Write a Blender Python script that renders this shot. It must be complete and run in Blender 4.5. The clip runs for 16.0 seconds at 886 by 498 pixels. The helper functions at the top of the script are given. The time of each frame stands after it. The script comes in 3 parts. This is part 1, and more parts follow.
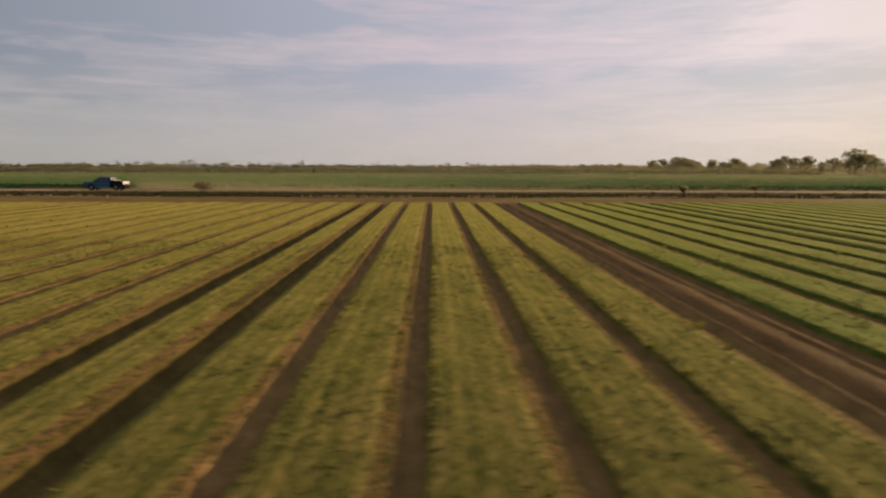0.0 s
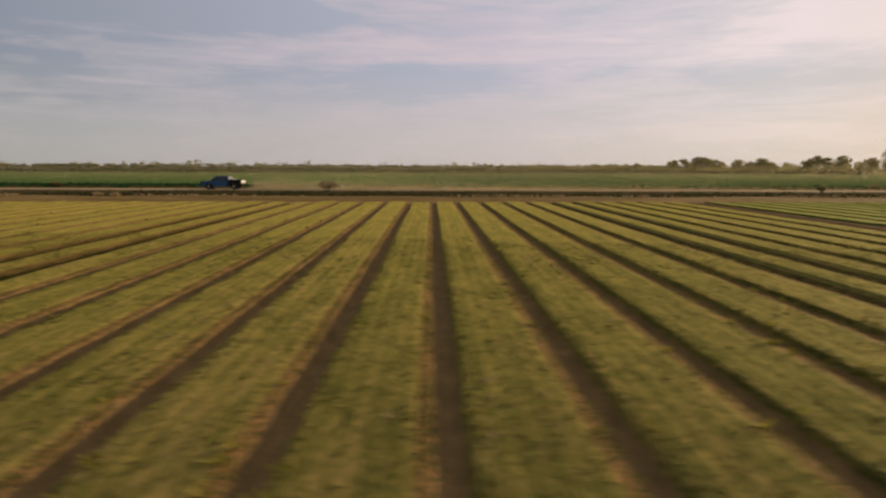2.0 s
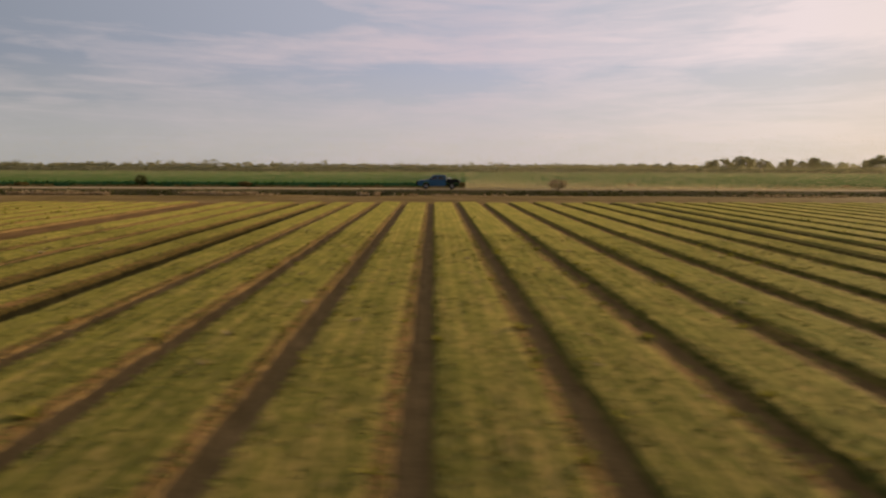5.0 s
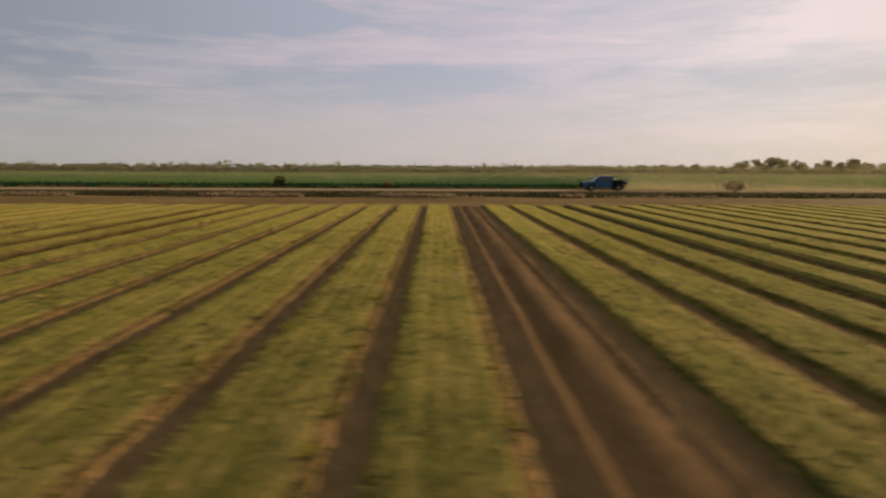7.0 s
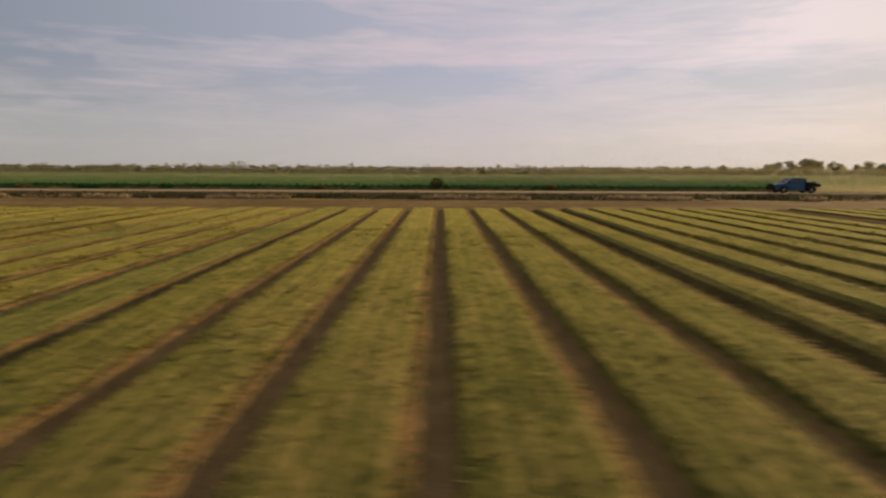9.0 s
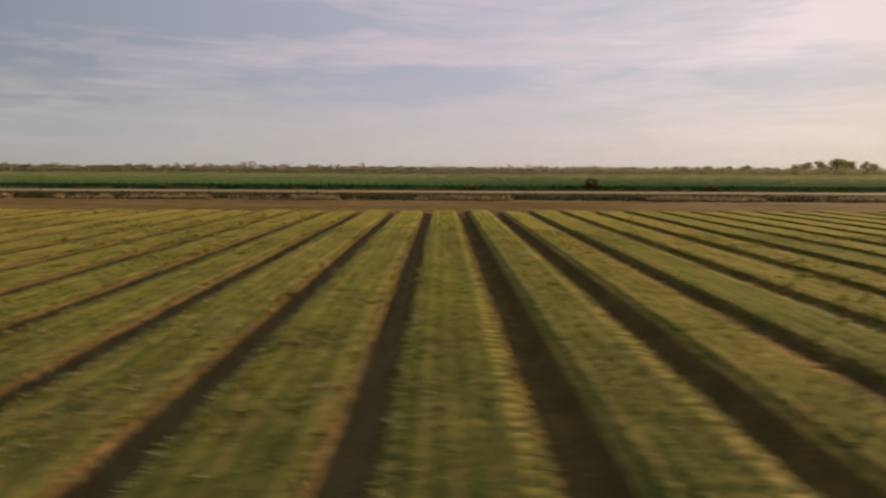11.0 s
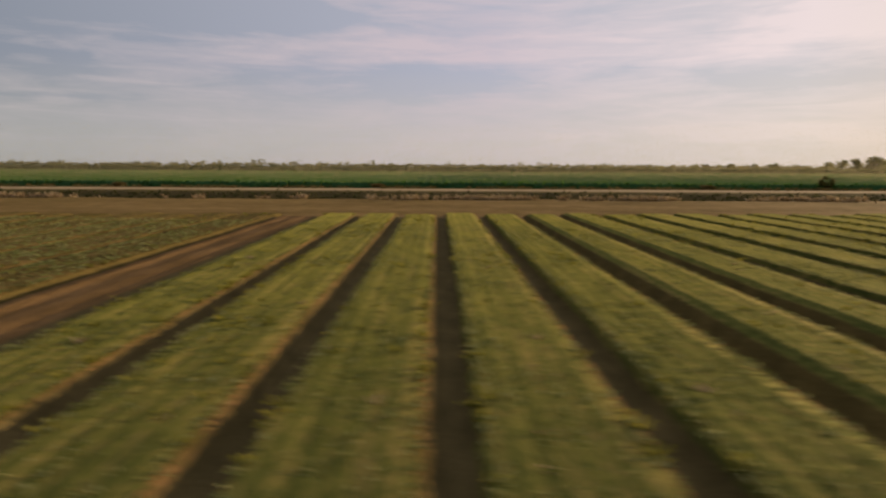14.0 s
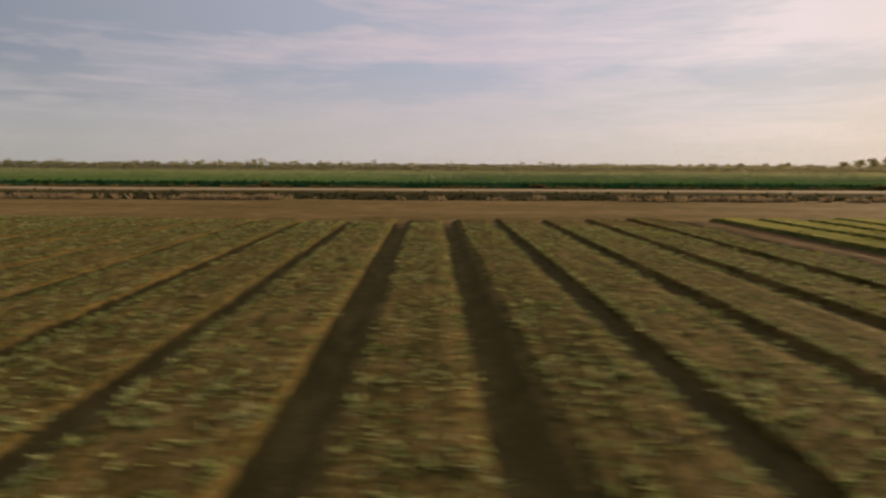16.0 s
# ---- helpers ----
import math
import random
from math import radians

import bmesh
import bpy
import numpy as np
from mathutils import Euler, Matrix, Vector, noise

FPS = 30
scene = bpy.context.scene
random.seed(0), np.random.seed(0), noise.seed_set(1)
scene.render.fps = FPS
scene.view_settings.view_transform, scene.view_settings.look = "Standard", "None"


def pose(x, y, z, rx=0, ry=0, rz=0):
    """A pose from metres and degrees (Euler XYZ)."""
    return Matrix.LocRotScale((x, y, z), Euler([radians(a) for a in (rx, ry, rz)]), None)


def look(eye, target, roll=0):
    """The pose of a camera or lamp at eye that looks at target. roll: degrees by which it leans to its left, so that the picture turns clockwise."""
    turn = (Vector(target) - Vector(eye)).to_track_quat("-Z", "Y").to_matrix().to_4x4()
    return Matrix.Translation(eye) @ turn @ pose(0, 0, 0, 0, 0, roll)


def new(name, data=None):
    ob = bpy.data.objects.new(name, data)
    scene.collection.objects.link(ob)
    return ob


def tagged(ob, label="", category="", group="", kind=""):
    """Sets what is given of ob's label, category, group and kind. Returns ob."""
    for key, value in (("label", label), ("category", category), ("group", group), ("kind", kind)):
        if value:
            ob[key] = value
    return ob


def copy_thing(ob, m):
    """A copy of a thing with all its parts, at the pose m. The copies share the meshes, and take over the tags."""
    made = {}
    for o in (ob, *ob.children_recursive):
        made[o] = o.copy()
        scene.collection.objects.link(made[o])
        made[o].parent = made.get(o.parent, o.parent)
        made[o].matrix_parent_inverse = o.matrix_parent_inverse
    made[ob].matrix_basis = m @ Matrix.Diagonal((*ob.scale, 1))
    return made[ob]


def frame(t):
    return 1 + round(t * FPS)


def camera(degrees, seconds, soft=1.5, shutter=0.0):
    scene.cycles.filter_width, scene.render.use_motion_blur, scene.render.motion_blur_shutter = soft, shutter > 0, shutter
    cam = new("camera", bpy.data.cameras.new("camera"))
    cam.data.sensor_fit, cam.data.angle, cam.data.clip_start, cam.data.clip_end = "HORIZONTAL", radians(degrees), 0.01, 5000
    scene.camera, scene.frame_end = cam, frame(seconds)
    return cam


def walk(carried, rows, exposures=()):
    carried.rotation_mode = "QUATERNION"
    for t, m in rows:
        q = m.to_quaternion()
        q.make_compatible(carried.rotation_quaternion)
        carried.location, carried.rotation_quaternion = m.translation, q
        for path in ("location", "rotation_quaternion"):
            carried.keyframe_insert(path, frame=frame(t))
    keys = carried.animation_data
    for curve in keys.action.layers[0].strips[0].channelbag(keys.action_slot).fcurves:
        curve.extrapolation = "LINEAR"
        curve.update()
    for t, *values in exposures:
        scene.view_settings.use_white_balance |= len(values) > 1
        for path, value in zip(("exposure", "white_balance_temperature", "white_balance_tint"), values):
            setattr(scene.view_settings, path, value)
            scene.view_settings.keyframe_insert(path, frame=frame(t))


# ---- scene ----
# ---- camera: seconds, x, y, z, turn to the left, tilt up, lean ----
LENS = 71.9
PATH = [
    (0.0, 0.24, 0.00, 3.125, -1.00, -7.67, 0.20),
    (0.5, -3.23, 0.54, 3.050, -1.08, -7.67, 0.20),
    (1.0, -7.13, 1.09, 2.988, -1.12, -7.67, 0.21),
    (1.5, -10.75, 1.65, 2.951, -1.14, -7.67, 0.21),
    (2.0, -14.86, 2.21, 2.916, -1.14, -7.67, 0.22),
    (2.5, -18.87, 2.78, 2.882, -1.13, -7.69, 0.22),
    (3.0, -23.18, 3.36, 2.830, -1.10, -7.70, 0.23),
    (3.5, -27.15, 3.94, 2.819, -1.06, -7.71, 0.23),
    (4.0, -31.54, 4.54, 2.789, -1.01, -7.72, 0.24),
    (6.5, -53.07, 7.63, 2.656, -0.67, -7.70, 0.26),
    (7.0, -57.78, 8.28, 2.633, -0.59, -7.62, 0.27),
    (7.5, -62.43, 8.94, 2.610, -0.52, -7.52, 0.27),
    (8.0, -67.34, 9.60, 2.587, -0.44, -7.49, 0.28),
    (8.5, -71.80, 10.28, 2.565, -0.38, -7.49, 0.28),
    (9.0, -76.86, 10.96, 2.544, -0.32, -7.49, 0.28),
    (11.5, -98.60, 14.55, 2.442, -0.19, -7.49, 0.31),
    (12.0, -102.72, 15.30, 2.422, -0.21, -7.49, 0.31),
    (12.5, -106.44, 16.07, 2.402, -0.25, -7.54, 0.32),
    (13.0, -110.70, 16.84, 2.382, -0.31, -7.59, 0.32),
    (13.5, -114.66, 17.63, 2.361, -0.40, -7.65, 0.33),
    (14.0, -119.10, 18.43, 2.341, -0.50, -7.70, 0.33),
    (14.5, -123.30, 19.24, 2.320, -0.64, -7.75, 0.34),
    (15.0, -127.72, 20.07, 2.298, -0.80, -7.75, 0.34),
    (15.5, -131.77, 20.90, 2.276, -0.99, -7.75, 0.35),
    (16.0, -136.09, 21.75, 2.254, -1.22, -7.75, 0.35),
]
cam = camera(LENS, 16.0, soft=2.3, shutter=0.5)


def aimed(x, y, z, turn, tilt, lean):
    a, b = radians(turn), radians(tilt)
    way = Vector((-math.sin(a) * math.cos(b), math.cos(a) * math.cos(b), math.sin(b)))
    return look((x, y, z), Vector((x, y, z)) + way * 10, lean)


walk(cam, [(row[0], aimed(*row[1:])) for row in PATH])

# ---- light: low evening sun through thin cloud ----
SUN_TURN, SUN_UP = 38.0, 7.3  # degrees from +x towards +y, and above the ground
sun_way = Vector((math.cos(radians(SUN_TURN)) * math.cos(radians(SUN_UP)),
                  math.sin(radians(SUN_TURN)) * math.cos(radians(SUN_UP)), math.sin(radians(SUN_UP))))
sun = new("sun", bpy.data.lights.new("sun", "SUN"))
sun.data.energy, sun.data.angle, sun.data.color = 5.0, radians(1.5), (1.0, 0.72, 0.42)
sun.matrix_world = look(sun_way * 50, (0, 0, 0))

world = bpy.data.worlds.new("evening_sky")
scene.world = world
world.use_nodes = True


class Net:
    """Short hand for wiring a node tree."""

    def __init__(self, tree):
        self.tree = tree
        tree.nodes.clear()

    def add(self, kind, values=None, operation="", blend=""):
        n = self.tree.nodes.new(kind)
        if operation:
            n.operation = operation
        if blend:
            n.data_type, n.blend_type = "RGBA", blend
        for key, value in (values or {}).items():
            if isinstance(value, bpy.types.NodeSocket):
                self.tree.links.new(value, n.inputs[key])
            else:
                n.inputs[key].default_value = value
        return n

    def maths(self, op, a, b=0.0, c=0.0):
        n = self.add("ShaderNodeMath", {0: a, 1: b, 2: c}, operation=op)
        return n.outputs[0]

    def ramp(self, fac, stops):
        n = self.add("ShaderNodeValToRGB", {0: fac})
        r = n.color_ramp
        while len(r.elements) < len(stops):
            r.elements.new(0.5)
        for e, (at, col) in zip(r.elements, stops):
            e.position = at
            e.color = (*col, 1) if len(col) == 3 else col
        return n.outputs[0]

    def mix(self, fac, a, b, blend="MIX"):
        n = self.add("ShaderNodeMix", {0: fac, 6: a, 7: b}, blend=blend)
        return n.outputs[2]

    def noise(self, vec, scale, detail=4.0, rough=0.55, warp=0.0):
        n = self.add("ShaderNodeTexNoise", {"Vector": vec, "Scale": scale, "Detail": detail, "Roughness": rough, "Distortion": warp})
        return n.outputs[0]


def rgba(r, g, b):
    return (r, g, b, 1.0)


net = Net(world.node_tree)
sky = net.add("ShaderNodeTexSky")
sky.sky_type, sky.sun_disc = "NISHITA", False
sky.sun_elevation, sky.sun_rotation = radians(SUN_UP), radians(90 - SUN_TURN)
sky.air_density, sky.dust_density, sky.altitude = 1.0, 2.0, 50
direction = net.add("ShaderNodeTexCoord").outputs["Generated"]
axes = net.add("ShaderNodeSeparateXYZ", {0: direction})
towards = net.add("ShaderNodeVectorMath", {0: direction, 1: tuple(sun_way)}, operation="DOT_PRODUCT").outputs["Value"]
glow = net.maths("MULTIPLY_ADD", towards, 0.5, 0.5)
flattened = net.add("ShaderNodeMapping", {"Vector": direction, "Scale": (1.0, 1.0, 3.6)}).outputs[0]
combed = net.add("ShaderNodeMapping", {"Vector": direction, "Rotation": (0, radians(2.5), 0), "Scale": (1.0, 1.0, 9.0)}).outputs[0]
heap = net.noise(flattened, 5.0, 5.0, 0.55, 0.6)
wisp = net.noise(combed, 7.0, 6.0, 0.62, 0.8)
drift_a, drift_b = net.noise(flattened, 8.0, 4.0), net.noise(combed, 4.5, 5.0, 0.6)
round_way = net.maths("ADD", net.maths("ARCTAN2", axes.outputs[0], axes.outputs[1]), net.maths("MULTIPLY_ADD", drift_a, 0.5, -0.25))
height_of = net.maths("ADD", net.maths("ARCSINE", axes.outputs[2]), net.maths("MULTIPLY_ADD", drift_b, 0.06, -0.03))
cover = net.maths("ADD", net.maths("MULTIPLY_ADD", heap, 0.7, 0.15), net.maths("MULTIPLY_ADD", wisp, 0.95, -0.475))
# the large banks (+) and thin places (-) of the cloud: degrees round from ahead, degrees up, half widths, weight
for turn, rise, wide, tall, weight in ((-16, 12.3, 9, 1.8, -0.40), (-38, 13.5, 22, 4.5, -0.42), (-8, 10.0, 24, 1.2, 0.26), (-1, 7.9, 11, 1.5, -0.46), (34, 11.5, 8, 2.4, 0.42),
                                       (31, 7.4, 8, 1.2, -0.42), (24, 3.0, 7, 0.8, 0.6), (-31, 5.2, 6, 0.35, -0.35), (-33, 7.6, 7, 1.1, -0.25), (8, 17, 30, 3.0, -0.12)):
    du = net.maths("POWER", net.maths("MULTIPLY_ADD", round_way, 1 / radians(wide), -turn / wide), 2.0)
    dv = net.maths("POWER", net.maths("MULTIPLY_ADD", height_of, 1 / radians(tall), -rise / tall), 2.0)
    cover = net.maths("ADD", cover, net.maths("MULTIPLY", net.maths("EXPONENT", net.maths("MULTIPLY", net.maths("ADD", du, dv), -1.0)), weight))
lit_cloud = net.ramp(glow, [(0.0, (0.34, 0.32, 0.35)), (0.5, (0.50, 0.465, 0.485)), (0.84, (0.69, 0.585, 0.64)), (0.965, (0.92, 0.785, 0.79)), (1.0, (0.86, 0.74, 0.70))])
thin_cloud = net.ramp(glow, [(0.0, (0.20, 0.23, 0.30)), (0.5, (0.265, 0.295, 0.355)), (0.84, (0.49, 0.50, 0.60)), (0.965, (0.64, 0.62, 0.66)), (1.0, (0.62, 0.57, 0.57))])
cloud = net.mix(net.ramp(cover, [(0.22, (0, 0, 0)), (0.78, (1, 1, 1))]), thin_cloud, lit_cloud)
low = net.ramp(glow, [(0.0, (0.38, 0.36, 0.35)), (0.5, (0.455, 0.445, 0.41)), (0.84, (0.67, 0.59, 0.53)), (0.965, (0.75, 0.66, 0.56)), (1.0, (0.68, 0.58, 0.48))])
cloud = net.mix(net.maths("MULTIPLY", net.ramp(axes.outputs[2], [(0.03, (0.8, 0.8, 0.8)), (0.15, (0, 0, 0))]), net.maths("MULTIPLY_ADD", wisp, -1.0, 1.35)), cloud, low)
clear = net.add("ShaderNodeBackground", {"Color": sky.outputs[0], "Strength": 0.06})
veil = net.add("ShaderNodeBackground", {"Color": cloud, "Strength": 0.94})
both = net.add("ShaderNodeMixShader", {0: 0.94, 1: clear.outputs[0], 2: veil.outputs[0]})
net.add("ShaderNodeOutputWorld", {0: both.outputs[0]})


# ---- materials ----
def material(name, stops, scale=3.0, fine_scale=30.0, rough=0.9, bump=0.3, bump_scale=25.0, depth=0.02, metal=0.0, spread=0.0,
             stretch=(1, 1, 1), through_light=0.0, island=False, coat=0.0, fine=0.4, fuzz=0.0, wax=0.02, lanes=0.0,
             through_tint=(1.0, 1.0, 1.0)):
    """A surface with two scales of noise through a colour ramp, and fine relief. spread: how far one object differs from the next."""
    m = bpy.data.materials.new(name)
    m.use_nodes = True
    n = Net(m.node_tree)
    place_on = n.add("ShaderNodeTexCoord").outputs["Object"]
    where = place_on
    chance = n.add("ShaderNodeObjectInfo").outputs["Random"]
    shift = n.add("ShaderNodeCombineXYZ", {0: n.maths("MULTIPLY", chance, 37.0), 1: n.maths("MULTIPLY", chance, 91.0), 2: 0.0}).outputs[0]
    where = n.add("ShaderNodeVectorMath", {0: where, 1: shift}, operation="ADD").outputs[0]
    where = n.add("ShaderNodeMapping", {"Vector": where, "Scale": stretch}).outputs[0]
    value = n.maths("ADD", n.maths("MULTIPLY", n.noise(where, scale), 1 - fine), n.maths("MULTIPLY", n.noise(where, fine_scale, 3.0), fine))
    if spread:
        value = n.maths("ADD", value, n.maths("MULTIPLY", n.maths("SUBTRACT", chance, 0.5), spread))
    if lanes:  # drill rows: leafier lanes along the bed, and straw gathered towards one shoulder
        across = n.add("ShaderNodeSeparateXYZ", {0: place_on}).outputs[0]
        wander = n.noise(n.add("ShaderNodeMapping", {"Vector": where, "Scale": (0.4, 0.35, 1)}).outputs[0], 1.3, 2.0)
        comb = n.maths("COSINE", n.maths("MULTIPLY", n.maths("ADD", across, n.maths("MULTIPLY", wander, 0.12)), 2 * math.pi / 0.27))
        drift = n.ramp(across, [(0.0, (0, 0, 0)), (0.22, (0.2, 0.2, 0.2)), (0.62, (1, 1, 1))])
        value = n.maths("ADD", value, n.maths("MULTIPLY", comb, lanes))
        value = n.maths("ADD", value, n.maths("MULTIPLY", n.maths("MULTIPLY", drift, wander), 2.4 * lanes))
    if island:
        own = n.add("ShaderNodeNewGeometry").outputs["Random Per Island"]
        value = n.maths("ADD", n.maths("MULTIPLY", value, 0.6), n.maths("MULTIPLY", own, 0.4))
    colour = n.ramp(value, stops)
    relief = n.add("ShaderNodeBump", {"Strength": bump, "Distance": depth, "Height": n.noise(where, bump_scale, 5.0)}).outputs[0]
    skin = n.add("ShaderNodeBsdfPrincipled", {"Base Color": colour, "Roughness": rough, "Metallic": metal, "Normal": relief, "Coat Weight": coat,
                                               "Sheen Weight": fuzz, "Sheen Roughness": 0.5, "Sheen Tint": (0.95, 0.86, 0.14, 1.0)})
    skin.inputs["Specular IOR Level"].default_value = wax if rough > 0.5 else 0.5
    last = skin.outputs[0]
    if through_light:
        shone = n.mix(1.0, colour, rgba(*through_tint), "MULTIPLY")  # light that comes through a leaf is yellower
        leaf = n.add("ShaderNodeBsdfTranslucent", {"Color": shone}).outputs[0]
        last = n.add("ShaderNodeMixShader", {0: through_light, 1: last, 2: leaf}).outputs[0]
    n.add("ShaderNodeOutputMaterial", {0: last})
    return m


SOIL = material("furrow_soil", [(0.3, (0.119, 0.080, 0.030)), (0.5, (0.193, 0.126, 0.049)), (0.7, (0.286, 0.181, 0.071))], 1.5, 22, 0.95, 0.6, 18, 0.03)
# a darker, less red soil for the furrows of the drilled, thin and bare beds
DARKER_SOIL = material("moist_furrow_soil", [(0.3, (0.070, 0.055, 0.022)), (0.5, (0.112, 0.086, 0.034)), (0.7, (0.165, 0.124, 0.050))], 1.5, 20, 0.95, 0.6, 18, 0.03)
# darker copy of the furrow soil: the shade deep in the wheel furrows, as colour
SHADE_SOIL = material("damp_wheel_furrow", [(0.3, (0.056, 0.044, 0.014)), (0.5, (0.100, 0.075, 0.024)), (0.7, (0.164, 0.119, 0.038))], 1.5, 20, 0.9, 0.6, 18, 0.03)
BANK = material("straw_strewn_shoulder", [(0.38, (0.063, 0.054, 0.015)), (0.46, (0.118, 0.080, 0.025)), (0.53, (0.186, 0.108, 0.038)), (0.62, (0.300, 0.163, 0.063))], 1.0, 13, 0.95, 0.7, 22, 0.02, stretch=(1.8, 0.9, 1), fine=0.6, fuzz=0.04)
TURF = material("bed_turf", [(0.38, (0.041, 0.046, 0.012)), (0.46, (0.096, 0.087, 0.021)), (0.54, (0.153, 0.119, 0.031)), (0.63, (0.268, 0.179, 0.057))],
                0.9, 10, 0.95, 0.5, 20, 0.015, spread=0.05, stretch=(2.4, 0.5, 1), fine=0.62, lanes=0.030, fuzz=0.18)
ROW_TURF = material("drilled_bed_turf", [(0.38, (0.030, 0.042, 0.012)), (0.46, (0.064, 0.077, 0.019)), (0.54, (0.106, 0.098, 0.026)), (0.63, (0.199, 0.146, 0.048))],
                    0.9, 10, 0.95, 0.5, 20, 0.015, spread=0.05, stretch=(2.6, 0.5, 1), fine=0.62, lanes=0.048, fuzz=0.18)
GREEN_TURF = material("greener_bed_turf", [(0.36, (0.040, 0.070, 0.012)), (0.5, (0.081, 0.119, 0.022)), (0.64, (0.141, 0.164, 0.040))],
                      0.9, 10, 0.95, 0.5, 20, 0.015, spread=0.06, stretch=(2.4, 0.5, 1), fine=0.55, lanes=0.03, fuzz=0.16)
THIN_TURF = material("stubbly_bed_soil", [(0.39, (0.041, 0.035, 0.010)), (0.47, (0.093, 0.065, 0.019)), (0.54, (0.138, 0.091, 0.028)), (0.62, (0.199, 0.131, 0.048))],
                     1.6, 9, 0.95, 0.8, 16, 0.025, spread=0.06, stretch=(2.0, 0.9, 1), fine=0.55, fuzz=0.03, lanes=0.022)
BARE = material("bare_bed_soil", [(0.36, (0.103, 0.062, 0.022)), (0.5, (0.154, 0.092, 0.035)), (0.64, (0.218, 0.129, 0.052))], 0.8, 12, 0.95, 0.7, 14, 0.03, stretch=(3, 0.5, 1))
LEAF = material("young_crop_leaf", [(0.25, (0.065, 0.075, 0.015)), (0.5, (0.15, 0.145, 0.032)), (0.75, (0.30, 0.265, 0.085))], 0.7, 5, 0.7, 0.0, 10, 0.0,
                through_light=0.4, island=True, spread=0.08, fuzz=0.05)
PALE_LEAF = material("pale_weed_leaf", [(0.25, (0.120, 0.150, 0.038)), (0.5, (0.280, 0.300, 0.090)), (0.75, (0.520, 0.490, 0.205))], 0.7, 5, 0.7, 0.0, 10, 0.0,
                     through_light=0.4, island=True)
ROW_LEAF = material("row_crop_leaf", [(0.25, (0.100, 0.118, 0.030)), (0.5, (0.230, 0.240, 0.076)), (0.75, (0.430, 0.405, 0.175))], 0.7, 5, 0.7, 0.0, 10, 0.0,
                    through_light=0.4, island=True, spread=0.08)
YELLOW_WEED = material("yellow_weed_leaf", [(0.25, (0.12, 0.12, 0.018)), (0.5, (0.24, 0.22, 0.03)), (0.75, (0.38, 0.33, 0.06))], 0.7, 5, 0.7, 0.0, 10, 0.0,
                       through_light=0.4, island=True)
FIELD = material("field_ground", [(0.3, (0.055, 0.045, 0.020)), (0.5, (0.10, 0.08, 0.034)), (0.7, (0.14, 0.11, 0.045))], 0.15, 6, 0.95, 0.5, 10, 0.05)
HEADLAND = material("headland_dirt", [(0.36, (0.107, 0.070, 0.023)), (0.5, (0.184, 0.114, 0.043)), (0.64, (0.277, 0.177, 0.072))], 0.3, 2.5, 0.95, 0.7, 6, 0.06, stretch=(0.35, 1, 1), fine=0.5, fuzz=0.02)
DITCH = material("ditch_bank", [(0.3, (0.045, 0.038, 0.014)), (0.5, (0.080, 0.062, 0.022)), (0.7, (0.125, 0.092, 0.034))], 0.3, 4, 0.95, 0.8, 8, 0.08)
ROAD = material("road_dust", [(0.3, (0.342, 0.240, 0.127)), (0.5, (0.439, 0.318, 0.172)), (0.7, (0.537, 0.396, 0.218))], 0.2, 4, 0.95, 0.4, 10, 0.03, stretch=(0.2, 1, 1))
VERGE = material("verge_grass", [(0.3, (0.12, 0.10, 0.03)), (0.5, (0.20, 0.155, 0.055)), (0.7, (0.28, 0.21, 0.085))], 0.2, 3, 0.95, 0.8, 6, 0.08, through_light=0.2)
CROP = material("crop_canopy", [(0.3, (0.031, 0.112, 0.041)), (0.5, (0.050, 0.146, 0.053)), (0.7, (0.082, 0.181, 0.061))], 0.05, 1.2, 0.8, 0.6, 3.0, 0.08, stretch=(1, 0.5, 1), through_light=0.4, fuzz=0.08, through_tint=(1.7, 1.25, 0.5))
CROP_LEAF = material("crop_leaf", [(0.25, (0.026, 0.097, 0.040)), (0.5, (0.048, 0.145, 0.055)), (0.75, (0.101, 0.194, 0.063))], 0.05, 1.2, 0.6, 0.0, 5, 0.0, through_light=0.6, island=True, through_tint=(2.0, 1.35, 0.5))
FAR = material("far_paddock", [(0.3, (0.075, 0.080, 0.034)), (0.5, (0.10, 0.095, 0.042)), (0.7, (0.13, 0.11, 0.05))], 0.01, 0.2, 0.95, 0.3, 1.0, 0.1)
BARK = material("grey_bark", [(0.3, (0.08, 0.065, 0.05)), (0.6, (0.18, 0.15, 0.12)), (0.8, (0.30, 0.26, 0.21))], 2.0, 12, 0.9, 0.6, 10, 0.03)
GUM = material("gum_leaves", [(0.25, (0.235, 0.232, 0.125)), (0.5, (0.300, 0.285, 0.150)), (0.75, (0.380, 0.345, 0.178))], 0.3, 2.0, 0.7, 0.0, 5, 0.0,
               through_light=0.75, island=True, spread=0.15, fuzz=0.15, through_tint=(1.08, 1.06, 0.9))
SCRUB = material("scrub_leaves", [(0.25, (0.070, 0.086, 0.043)), (0.5, (0.105, 0.122, 0.060)), (0.75, (0.160, 0.168, 0.083))], 0.3, 2.0, 0.7, 0.0, 5, 0.0,
                 through_light=0.35, island=True, fuzz=0.04)
WEED = material("ditch_weeds", [(0.25, (0.045, 0.052, 0.016)), (0.5, (0.088, 0.092, 0.028)), (0.75, (0.165, 0.145, 0.050))], 0.4, 3, 0.8, 0.0, 5, 0.0, through_light=0.3, island=True)
DUST = material("airborne_dust", [(0.3, (0.44, 0.39, 0.22)), (0.7, (0.52, 0.46, 0.26))], 0.3, 2.0, 0.9, 0.0, 5, 0.0, through_light=0.85)
